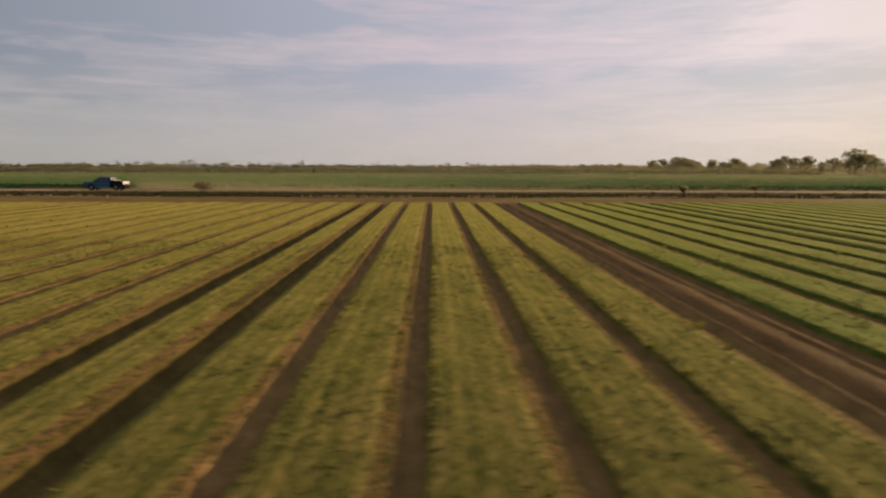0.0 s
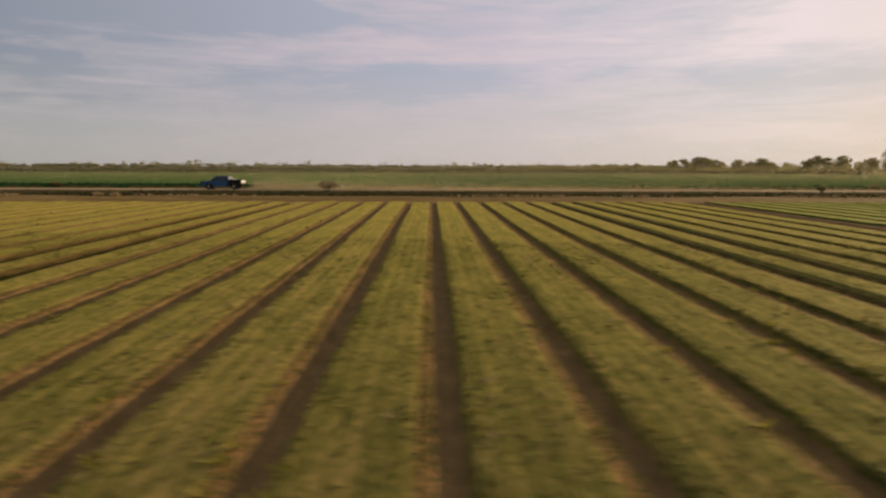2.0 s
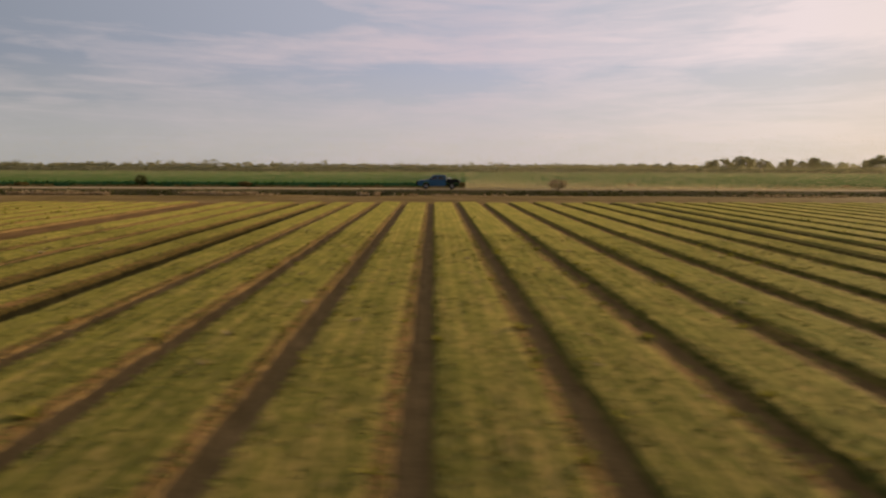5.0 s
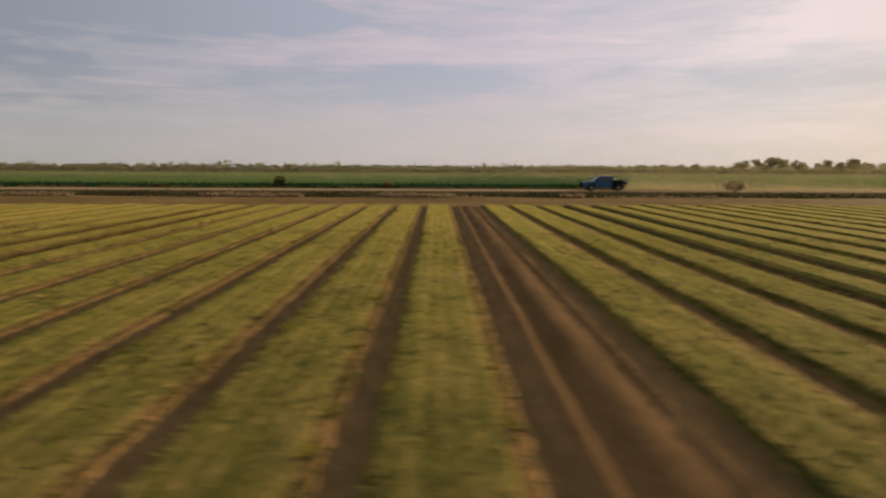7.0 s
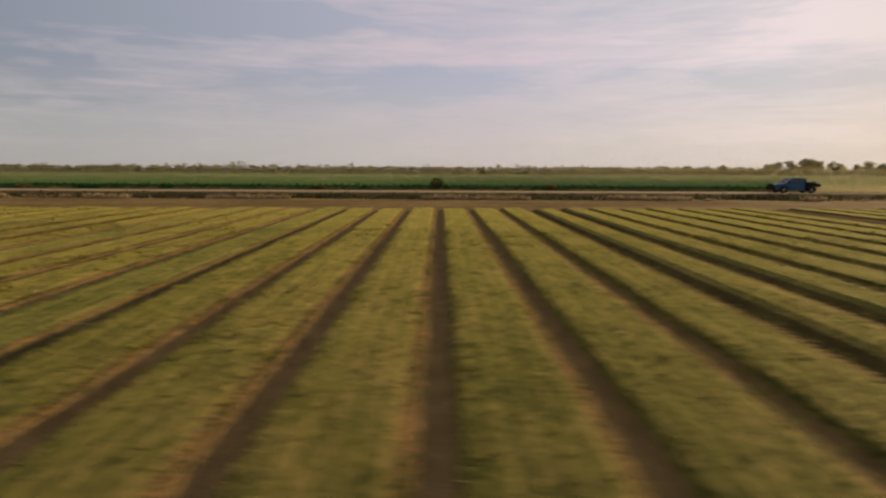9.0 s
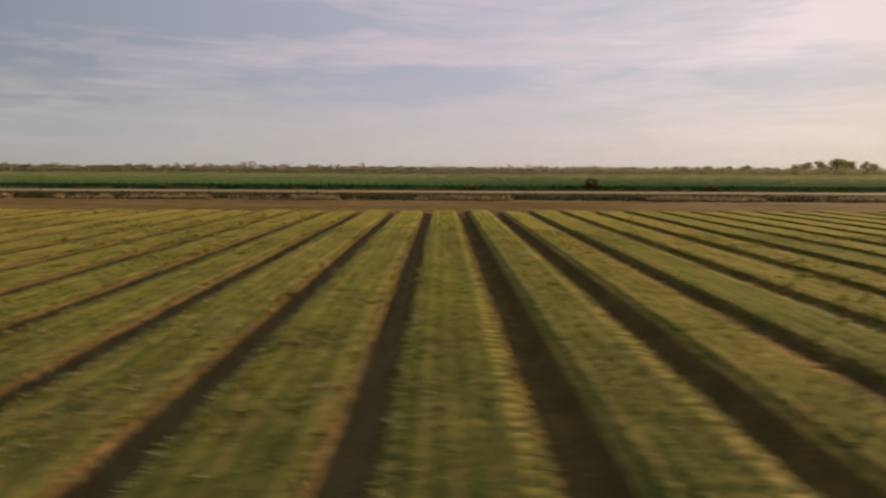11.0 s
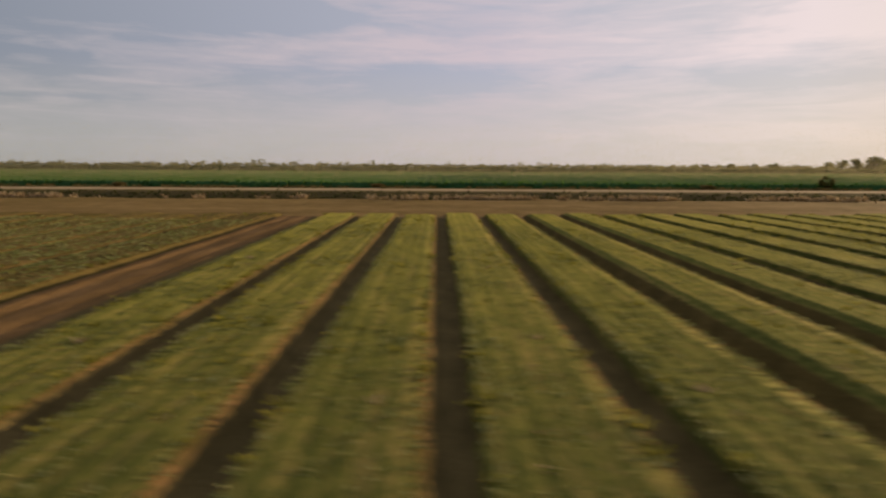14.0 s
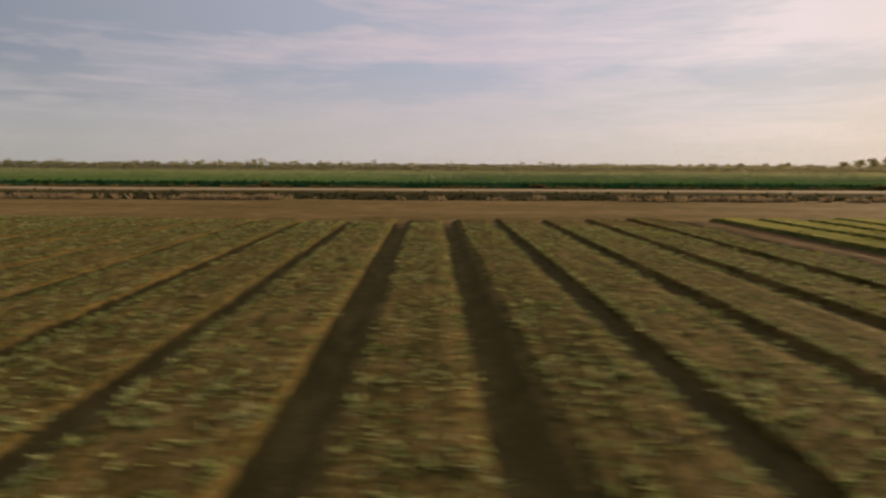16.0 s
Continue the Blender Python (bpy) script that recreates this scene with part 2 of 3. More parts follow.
STRAW = material("dry_grass", [(0.25, (0.22, 0.155, 0.075)), (0.5, (0.35, 0.26, 0.14)), (0.75, (0.50, 0.39, 0.23))], 0.6, 4, 0.8, 0.0, 5, 0.0, through_light=0.3, island=True)


# ---- building helpers ----
def mesh_of(bm, name, smooth=False):
    me = bpy.data.meshes.new(name)
    bm.normal_update()
    bm.to_mesh(me)
    bm.free()
    if smooth:
        me.polygons.foreach_set("use_smooth", [True] * len(me.polygons))
    return me


def part(name, bm, material_used, parent, label="", smooth=False):
    me = mesh_of(bm, name, smooth)
    me.materials.append(material_used)
    ob = new(name, me)
    ob.parent = parent
    if label:
        tagged(ob, label)
    return ob


def lattice(name, xs, ys, height, bands=None):
    """A mesh over the grid xs by ys (numpy), with height(X, Y) giving x, y, z; bands: material slot of each row of faces."""
    X, Y = np.meshgrid(xs, ys)
    px, py, pz = height(X, Y)
    return sheet_mesh(name, px, py, pz, bands)


def sheet_mesh(name, px, py, pz, slots=None):
    rows, cols = px.shape
    me = bpy.data.meshes.new(name)
    co = np.stack([px, py, pz], axis=-1).reshape(-1, 3)
    i = np.arange(rows * cols).reshape(rows, cols)
    faces = np.stack([i[:-1, :-1], i[:-1, 1:], i[1:, 1:], i[1:, :-1]], axis=-1).reshape(-1, 4)
    n = len(faces)
    me.vertices.add(len(co))
    me.vertices.foreach_set("co", co.ravel())
    me.loops.add(n * 4)
    me.loops.foreach_set("vertex_index", faces.ravel().astype(np.int32))
    me.polygons.add(n)
    me.polygons.foreach_set("loop_start", np.arange(0, n * 4, 4, dtype=np.int32))
    me.polygons.foreach_set("use_smooth", np.ones(n, dtype=bool))
    if slots is not None:
        me.polygons.foreach_set("material_index", np.asarray(slots, dtype=np.int32).ravel())
    me.update(calc_edges=True)
    return me


def blades_mesh(name, x, y, z, long, wide, lean, rng, leaves, curl=0.5, bent=False):
    """Tufts of leaves: at each place some leaves, each of one tapered quad, or of two if bent."""
    count = len(x) * leaves
    x, y, z, long, wide = (np.repeat(a, leaves) for a in (x, y, z, long, wide))
    turn = rng.uniform(0, 2 * np.pi, count)
    out = rng.uniform(0.3, 1.0, count) * lean
    size = long * rng.uniform(0.6, 1.15, count)
    dx, dy = np.cos(turn), np.sin(turn)
    sx, sy = -dy * wide / 2, dx * wide / 2
    levels = []
    for f, w in ((0.0, 0.55), (0.55, 1.0), (1.0, 0.15)) if bent else ((0.0, 0.9), (1.0, 0.55)):
        reach = size * out * f * (1 + curl * f)
        rise = size * np.sqrt(np.clip(1 - (out * 0.75) ** 2, 0.05, 1)) * f * (1 - 0.25 * curl * f)
        cx, cy, cz = x + dx * reach, y + dy * reach, z + rise
        levels.append(np.stack([cx - sx * w, cy - sy * w, cz], -1))
        levels.append(np.stack([cx + sx * w, cy + sy * w, cz], -1))
    co = np.stack(levels, 1).reshape(-1, 3)
    base = np.arange(count)[:, None] * (6 if bent else 4)
    faces = base + np.array([0, 1, 3, 2])
    if bent:
        faces = np.concatenate([faces, base + np.array([2, 3, 5, 4])], 1).reshape(-1, 4)
    me = bpy.data.meshes.new(name)
    n = len(faces)
    me.vertices.add(len(co))
    me.vertices.foreach_set("co", co.ravel())
    me.loops.add(n * 4)
    me.loops.foreach_set("vertex_index", faces.ravel().astype(np.int32))
    me.polygons.add(n)
    me.polygons.foreach_set("loop_start", np.arange(0, n * 4, 4, dtype=np.int32))
    me.update(calc_edges=True)
    return me


def waves(a, b, seed, size=1.0):
    """A smooth, uneven field of about -1 to 1, from sums of sines."""
    r = np.random.RandomState(seed)
    total = 0
    for k in range(6):
        u, v = r.normal(size=2) / size * (1 + 0.6 * k)
        total = total + np.sin(a * u + b * v + r.uniform(0, 6.3)) / (1 + 0.5 * k)
    return total / 2.2


# ---- the land: one sheet to the horizon, with the ditch beside the road ----
BED = 1.83
ROAD_Y = 76.0


def field_end(x):
    return 52.0 + 0.037 * np.clip(x, -260, 120)


def ditch_depth(x):
    return 0.22 + 0.5 * np.clip((-x - 30) / 90.0, 0, 1)


LAND = [  # distance ahead, share of the ditch's depth, height, material of the strip up to the next
    (-3500, 0, -0.2, 0), (-60, 0, -0.2, 0), (-5, 0, -0.2, 0), (20, 0, -0.2, 0), (44, 0, -0.2, 0), ("end", 0, -0.01, 1), (56, 0, 0.03, 1), (60, 0, 0.06, 1),
    (62.5, 0.1, 0.05, 2), (64, 0.6, 0, 2), (65.5, 1.0, 0, 2), (67.5, 1.0, 0, 2), (69, 0.7, 0, 2), (70.5, 0.2, 0.06, 2), (72, 0, 0.12, 3),
    (73.2, 0, 0.13, 3), (79, 0, 0.13, 3), (80.5, 0, 0.06, 3), (82, 0, 0.03, 3), (84, 0, 0, 3), (90, 0, 0, 4), (330, 0, 0, 5),
    (700, 0, 0, 5), (1300, 0, 0, 5), (4200, 0, 0, 5)]


def land_height(X, Y):
    px, py, pz = X.astype(float).copy(), Y * 0.0, Y * 0.0
    for row, (at, share, rise, _) in enumerate(LAND):
        py[row] = field_end(px[row]) if at == "end" else at
        wobble = waves(px[row], py[row] * 0 + row, 3 + row, 5.0)
        if 56 <= (at if at != "end" else 0) <= 84:
            py[row] += 0.35 * wobble * (0 if 72 < at < 80 else 1)
        pz[row] = rise - share * ditch_depth(px[row]) + (0.05 * wobble if 60 < (at if at != "end" else 0) < 72 else 0)
    return px, py, pz


land_xs = np.concatenate([[-4000, -2500, -1200, -600], np.arange(-400, 260, 1.5), [500, 1000, 2200, 4000]])
land = lattice("ground", land_xs, np.arange(len(LAND)), land_height,
               np.repeat([row[3] for row in LAND[:-1]], len(land_xs) - 1))
for m in (SOIL, HEADLAND, DITCH, VERGE, FIELD, FAR):
    land.materials.append(m)
tagged(new("ground", land), "flat farm plain of brown soil, with a grassy ditch beside the road", "ground", kind="structure")

road_xs = np.arange(-420, 280, 2.0)


def road_height(X, Y):
    return X, ROAD_Y + Y * 1.0 + 0.12 * waves(X, Y, 11, 9.0), 0.14 + 0.05 * np.cos(Y * 0.5) + 0.012 * waves(X, Y * 3, 12, 2.0) - 0.02 * np.exp(-((np.abs(Y) - 0.85) / 0.25) ** 2)


road = lattice("road", road_xs, np.linspace(-2.4, 2.4, 17), road_height)
road.materials.append(ROAD)
tagged(new("road", road), "unsealed pale tan dirt road with two faint wheel tracks", "road", kind="structure")


# ---- the raised beds of the near field ----
FIRST_BED, LAST_BED = -122, 38
BARE_BEDS = (3, -31, -69)
LUG = 0.23  # from one lug mark of the tyre to the next


def deep(k):
    """The wheel furrows: two side by side, every twelfth bed."""
    return k % 12 in (9, 10)


def bed_profile(left, right, kind):
    """Points of the cross-section, and the material of each strip between them; the sunny shoulder is strewn with straw."""
    if kind == "rutted":
        pts = [(-0.915, -0.01), (-0.80, -0.01), (-0.70, 0.11), (-0.54, 0.10), (-0.42, 0.04), (-0.28, 0.03), (-0.18, 0.09), (0.05, 0.11), (0.26, 0.105), (0.34, 0.07),
               (0.46, 0.07), (0.55, 0.095), (0.68, 0.08), (0.80, -0.02), (0.915, -0.02)]
        return pts, [0, 4] + [2] * 10 + [4, 0]
    if kind == "bare":
        pts = [(-0.915, -0.01), (-0.80, -0.01), (-0.70, 0.12), (-0.54, 0.09), (-0.42, 0.05), (-0.28, 0.05), (-0.18, 0.07), (0.05, 0.08), (0.26, 0.075), (0.34, 0.05),
               (0.46, 0.05), (0.55, 0.075), (0.68, 0.065), (0.80, -0.01), (0.915, -0.01)]
        return pts, [0, 4] + [2] * 10 + [4, 0]
    deep_half = [(0.915, -0.12), (0.77, -0.13), (0.715, 0.0), (0.69, 0.12), (0.43, 0.156)]
    half = [(0.915, -0.03), (0.81, -0.03), (0.77, 0.04), (0.715, 0.125), (0.54, 0.152)]
    shady = [(0.915, -0.03), (0.79, -0.03), (0.75, 0.06), (0.70, 0.165), (0.50, 0.172)]
    deep_shady = [(0.915, -0.12), (0.76, -0.125), (0.67, -0.01), (0.58, 0.105), (0.45, 0.168)]
    if kind in ("rows", "thin"):
        shady = [(0.915, -0.06), (0.745, -0.06), (0.705, 0.06), (0.655, 0.165), (0.48, 0.172)]
        half = [(0.915, -0.06), (0.775, -0.06), (0.735, 0.03), (0.69, 0.125), (0.56, 0.152)]
    lower = [(-x, z) for x, z in (deep_shady if left else shady)]
    upper = [(x, z) for x, z in (deep_half if right else half)][::-1]
    middle = [(-0.36, 0.178), (-0.24, 0.158), (-0.12, 0.178), (0.0, 0.158), (0.12, 0.178), (0.24, 0.158), (0.36, 0.178)]
    inner = [2] * 8
    if kind in ("rows", "thin"):
        upper = [(0.61 if x < 0.6 else x, z) for x, z in upper]
        middle = [(x, 0.182 if z > 0.17 else 0.152) for x, z in middle]
    return lower + middle + upper, ([3, 3, 3] if left else [0, 0, 2]) + [2] + inner + [1] + ([4, 4, 3] if right else [4, 4, 0])


def bed_meshes_of(left, right, kind, seed, near_from, lugged):
    """The bed in three strips: its top and the two furrow sides, which meet edge to edge."""
    profile, slots = bed_profile(left, right, kind)
    xs, zs = np.array(profile).T
    near = np.arange(near_from, min(near_from + 28.0, 51.0), LUG / 4 if lugged else 0.15 if right else 0.2)
    ys = np.concatenate([np.arange(-40, near_from, 2.5), near, np.arange(near[-1] + 0.2, 51.2, 0.8), [51.2, 51.6, 52.0]])
    X, Y = np.meshgrid(xs, ys)
    Z = np.tile(zs, (len(ys), 1))
    r = np.random.RandomState(seed)
    rim = np.abs(np.abs(X) - 0.73) < 0.08
    X = X + rim * (0.022 * waves(X, Y, seed + 1, 0.35) + r.normal(0, 0.012, X.shape))
    Z = Z + 0.010 * waves(X, Y, seed + 2, 0.5) + r.normal(0, 0.006, X.shape) * (np.abs(X) < 0.85)
    if lugged:  # lug marks of a tyre bitten into the sunlit flank
        bite = np.where(((Y - near_from) / LUG + 0.01) % 1.0 < 0.5, 0.0, 1.0)
        bite = np.where((Y > near_from) & (Y < near[-1]), bite, 0.4)
        share = np.zeros(len(xs))
        share[-4:-1] = (1.0, 1.0, 0.4)
        X = X - 0.14 * bite * share
    Z = Z * np.clip((52.05 - Y) / 0.9, 0, 1)
    Z[-1] -= 0.1
    slots = np.tile(slots, (len(ys) - 1, 1))
    top = {"turf": TURF, "rows": ROW_TURF, "green": GREEN_TURF, "thin": THIN_TURF, "bare": BARE, "rutted": BARE}[kind]
    furrow = DARKER_SOIL if kind in ("rows", "thin", "bare") else SOIL
    made = []
    n = len(xs)
    for name, c0, c1 in (("furrow_side", 0, 3), ("bed_top", 3, n - 4), ("furrow_side", n - 4, n - 1)):
        me = sheet_mesh(name, X[:, c0:c1 + 1], Y[:, c0:c1 + 1], Z[:, c0:c1 + 1], slots[:, c0:c1])
        # last slot: flanks of thin and wheel-furrow beds coloured dark, as if in shadow
        for m in (furrow, THIN_TURF if kind == "thin" else BANK, top, SHADE_SOIL, SHADE_SOIL if kind == "thin" or right else furrow):
            me.materials.append(m)
        made.append(me)
    return made


def cover_mesh(kind, seed, dense, left):
    """Young plants in drill rows over some twenty metres, from the bed's own start."""
    rng = np.random.RandomState(seed)
    count = {"turf": 1300, "rows": 1900, "green": 1100, "thin": 1500}[kind] if dense else 260
    y = rng.uniform(0, 20, count) if dense else rng.uniform(0, 34, count)
    row = rng.randint(0, 6, count)
    x = (row - 2.5) * {"thin": 0.25, "rows": 0.24}.get(kind, 0.27) + rng.normal(0, {"thin": 0.06, "rows": 0.022}.get(kind, 0.04), count)
    edge = rng.uniform(0, 1, count) < (0.16 if kind != "thin" else 0.08)  # a taller fringe along the shaded edge
    x = np.where(edge, -0.63 + rng.normal(0, 0.03, count), x)
    patch = waves(x, y, seed + 5, 0.8) + 0.8 * edge
    keep = (patch > (-0.8 if kind != "thin" else -0.9)) & (x > (-0.46 if left else -0.7))
    x, y, patch = x[keep], y[keep], patch[keep]
    n = len(x)
    long = rng.uniform(0.03, 0.055, n) * (1 + 0.3 * patch) * (1.45 if kind == "thin" else 1.0)
    wide = rng.uniform(0.02, 0.035, n) * (1.5 if kind == "thin" else 1.0)
    me = blades_mesh("foliage", x, y, np.full(n, 0.16), long, wide, 1.3, rng, 4 if kind != "thin" else 3, bent=dense and kind == "thin")
    me.materials.append({"thin": PALE_LEAF, "rows": ROW_LEAF}.get(kind, LEAF))
    return me


bed_meshes, cover_meshes = {}, {}
for j in range(FIRST_BED, LAST_BED):
    kind = "bare" if j == -69 else "rutted" if j in BARE_BEDS else "green" if j > 3 else "thin" if j < -69 else "rows" if j < -48 + (j * 7 % 10 - 5) else "turf"
    left, right, seed = deep(j), deep(j + 1), 40 + (j % 3) * 10
    cx = (j + 0.5) * BED
    start = float(field_end(cx)) - 52.0 + 0.5 * math.sin(j * 2.3)
    near_from = min(max(2.0 + 8.0 * round((-0.155 * cx - start) / 8.0), 2.0), 26.0)  # the finest stretch of the bed
    key = (left, right, kind, seed, near_from, right and -66 < j < -10)
    if key not in bed_meshes:
        bed_meshes[key] = bed_meshes_of(*key)
    bed = new("planted_bed")
    for me in bed_meshes[key]:
        strip = new(me.name.split(".")[0], me)
        strip.parent = bed
    bed.location = (cx, start, 0.004)
    words = {"bare": "bare trodden bed of smooth reddish brown soil", "rutted": "bare raised bed of reddish soil with wheel ruts", "green": "raised soil bed with fresh green young crop",
             "thin": "raised brown soil bed with sparse weedy plants", "turf": "raised soil bed with olive green young crop",
             "rows": "raised soil bed with dull green crop in drill rows"}[kind]
    tagged(bed, words, "crop bed", "raised beds of the near field")
    if j not in BARE_BEDS:
        ckey = (kind, 200 + (j % 5) * 13, -88 < j < 8, left)
        if ckey not in cover_meshes:
            cover_meshes[ckey] = cover_mesh(*ckey)
        foliage = new("foliage", cover_meshes[ckey])
        foliage.parent = bed
        foliage.location = (0, -0.155 * cx + 3.0 - bed.location.y, 0)
        tagged(foliage, kind="stuff")


def weed_clumps(name, label, mat, n, seed, x0, x1, size, rim):
    rng = np.random.RandomState(seed)
    k = rng.randint(int(x0 / BED), int(x1 / BED), n)
    off = rng.choice([-0.64, 0.60], n) if rim else rng.uniform(-0.55, 0.55, n)
    x = (k + 0.5) * BED + off + rng.normal(0, 0.03, n)
    y = -0.155 * x + rng.uniform(4, 34, n)
    keep = ~np.isin(k, BARE_BEDS) & ~(np.isin(k % 12, (9, 10)) & (off < -0.4)) & ~(np.isin(k % 12, (8, 9)) & (off > 0.4)) & (waves(x, y, seed, 3.0) > 0.1) & (y < field_end(x) - 1)
    x, y = x[keep], y[keep]
    me = blades_mesh(name, x, y, np.full(len(x), 0.13), rng.uniform(*size, len(x)), rng.uniform(0.03, 0.06, len(x)), 1.0, rng, 8)
    me.materials.append(mat)
    return tagged(new(name, me), label, "weeds", kind="stuff")


weed_clumps("yellow_weeds", "yellow-green weeds along the rims of the beds", YELLOW_WEED, 2000, 61, -135, 15, (0.08, 0.17), True)
weed_clumps("rim_weeds", "yellow-green weeds crowding the rims of the drilled beds", YELLOW_WEED, 3000, 64, -128, -92, (0.06, 0.13), True)
weed_clumps("bright_weeds", "bright yellow-green weeds among the drill rows", YELLOW_WEED, 3600, 63, -130, -86, (0.06, 0.13), False)
weed_clumps("straw_litter", "pale dry straw scattered over the beds", STRAW, 2600, 62, -180, 20, (0.05, 0.12), False)

# ---- the tall crop beyond the road ----
crop_ys = np.concatenate([[84.6, 84.7, 85.0], np.arange(85.6, 110, 1.2), np.arange(112, 160, 4.0), np.arange(168, 236, 9.0)])


def crop_height(X, Y):
    r = np.random.RandomState(5)
    row = np.cos(X * 2 * np.pi / 1.0)
    z = 0.55 + 0.055 * row + 0.07 * waves(X, Y, 21, 3.0) + 0.08 * waves(X, Y, 22, 14.0) + r.normal(0, 0.03, X.shape)
    z[0] = 0.0
    z[1] *= 0.75
    return X + r.normal(0, 0.05, X.shape), Y + 0.25 * waves(X, Y * 0, 23, 1.5), z


crop = lattice("crop", np.arange(-420, 300, 0.25), crop_ys, crop_height)
crop.materials.append(CROP)
tagged(new("crop_field", crop), "dense dark green row crop across the road", "crop", kind="stuff")


def crop_blades(n, seed):
    """Upright leaves that stand out of the canopy, thinner with distance."""
    rng = np.random.RandomState(seed)
    y = 85.2 + 150 * rng.uniform(0, 1, n) ** 2.0
    x = np.round(rng.uniform(-300, 215, n)) + rng.normal(0, 0.13, n)
    grow = 1 + 0.25 * waves(x, y, 22, 14.0)
    far = 1 + (y - 85) / 90
    me = blades_mesh("crop_blades", x, y, np.full(n, 0.38), rng.uniform(0.22, 0.40, n) * grow, rng.uniform(0.10, 0.18, n) * far, 0.7, rng, 2, 0.7)
    me.materials.append(CROP_LEAF)
    return tagged(new("crop_blades", me), "upright green leaves of the row crop", "crop", kind="stuff")


crop_blades(50000, 305)


def grass_belt(name, label, category, mat, n, x0, x1, y_mid, y_spread, z, long, wide, seed, clump=0.0, leaves=6):
    rng = np.random.RandomState(seed)
    x = rng.uniform(x0, x1, n)
    y = y_mid + rng.normal(0, y_spread, n)
    if clump:
        keep = waves(x, y, seed + 1, 2.0) + 0.5 * waves(x, y, seed + 2, 9.0) > clump
        x, y = x[keep], y[keep]
    zz = z(x, y)
    me = blades_mesh(name, x, y, zz, rng.uniform(*long, len(x)), rng.uniform(*wide, len(x)), 0.6, rng, leaves)
    me.materials.append(mat)
    return tagged(new(name, me), label, category, kind="stuff")


def ditch_floor(x, y):
    at = [60, 62.5, 64, 65.5, 67.5, 69, 70.5, 72]
    share = np.interp(y, at, [0, 0.1, 0.6, 1, 1, 0.7, 0.2, 0])
    rise = np.interp(y, at, [0.06, 0.05, 0, 0, 0, 0, 0.06, 0.12])
    return rise - share * ditch_depth(x) - 0.04


grass_belt("ditch_weeds", "dark green weeds crowding the ditch bank", "weeds", WEED, 15000, -300, 160, 68.8, 1.5, ditch_floor, (0.10, 0.24), (0.12, 0.24), 301, -0.9, 4)
grass_belt("dry_grass", "pale dry grass tussocks along the ditch lip", "grass", STRAW, 7000, -300, -45, 61.8, 0.7, ditch_floor, (0.2, 0.55), (0.06, 0.13), 302, 0.2, 7)
grass_belt("dry_grass", "few pale dry grass tufts along the ditch lip", "grass", STRAW, 2200, -45, 160, 61.6, 0.6, ditch_floor, (0.12, 0.38), (0.04, 0.09), 306, 0.2, 7)
grass_belt("verge_grass", "dry yellowish grass on the road verge", "grass", VERGE, 9000, -340, 220, 82.2, 1.0, lambda x, y: 0.02 + 0 * x, (0.15, 0.4), (0.05, 0.12), 303, -0.4)
grass_belt("crop_leaves", "leafy front edge of the green crop", "crop", CROP, 9000, -340, 220, 85.0, 0.35, lambda x, y: 0.22 + 0.2 * np.sin(x * 7), (0.2, 0.45), (0.08, 0.18), 304)


# ---- trees ----
def trunk_mesh(height, seed):
    rng = random.Random(seed)
    bm = bmesh.new()

    def limb(a, b, r0, r1, bend, steps=4, sides=6):
        rings = []
        side = Vector((rng.uniform(-1, 1), rng.uniform(-1, 1), 0)) * bend
        for i in range(steps + 1):
            f = i / steps
            c = a.lerp(b, f) + side * math.sin(f * math.pi)
            r = r0 + (r1 - r0) * f
            rings.append([bm.verts.new(c + Vector((math.cos(q), math.sin(q), 0)) * r) for q in (2 * math.pi * s / sides for s in range(sides))])
        for p, q in zip(rings, rings[1:]):
            for s in range(sides):
                bm.faces.new((p[s], p[(s + 1) % sides], q[(s + 1) % sides], q[s]))

    top = Vector((rng.uniform(-0.4, 0.4), rng.uniform(-0.4, 0.4), height * 0.62))
    limb(Vector((0, 0, -0.2)), top, 0.22, 0.11, 0.25, 6)
    ends = []
    for i in range(7):
        f = rng.uniform(0.45, 1.0)
        start = top * f
        angle = i * 2.4 + rng.uniform(-0.5, 0.5)
        end = start + Vector((math.cos(angle), math.sin(angle), 0)) * rng.uniform(1.0, 2.4) + Vector((0, 0, rng.uniform(1.2, height * 0.32)))
        limb(start, end, 0.09, 0.03, 0.2)
        ends.append(end)
    ends.append(top + Vector((0, 0, height * 0.25)))
    return mesh_of(bm, "trunk", True), ends


def crown_mesh(ends, height, seed):
    """Leaf sprays gathered in lobes round the ends of the limbs, with gaps between."""
    r = np.random.RandomState(seed)
    lobes = [np.array(tuple(e)) for e in ends]
    for _ in range(9):
        q, d = r.uniform(0, 6.28), r.uniform(0.1, 0.36) * height
        lobes.append(np.array((math.cos(q) * d, math.sin(q) * d, r.uniform(0.28, 0.88) * height * (1 - 0.25 * d / height))))
    centre, size = np.array(lobes), r.uniform(0.10, 0.19, len(lobes)) * height
    n = 480
    pick = r.randint(0, len(lobes), n)
    off = r.normal(0, 1, (n, 3))
    off *= (size[pick] * r.uniform(0.2, 1.0, n) ** 0.4 / np.linalg.norm(off, axis=1))[:, None]
    off[:, 2] *= 0.75
    p = centre[pick] + off
    p[:, 2] = np.clip(p[:, 2], 0.5, height * 0.99)
    me = blades_mesh("crown", p[:, 0], p[:, 1], p[:, 2] - 0.15, np.full(n, 0.62), np.full(n, 0.42), 1.1, r, 3, 0.9)
    me.materials.append(GUM)
    return me


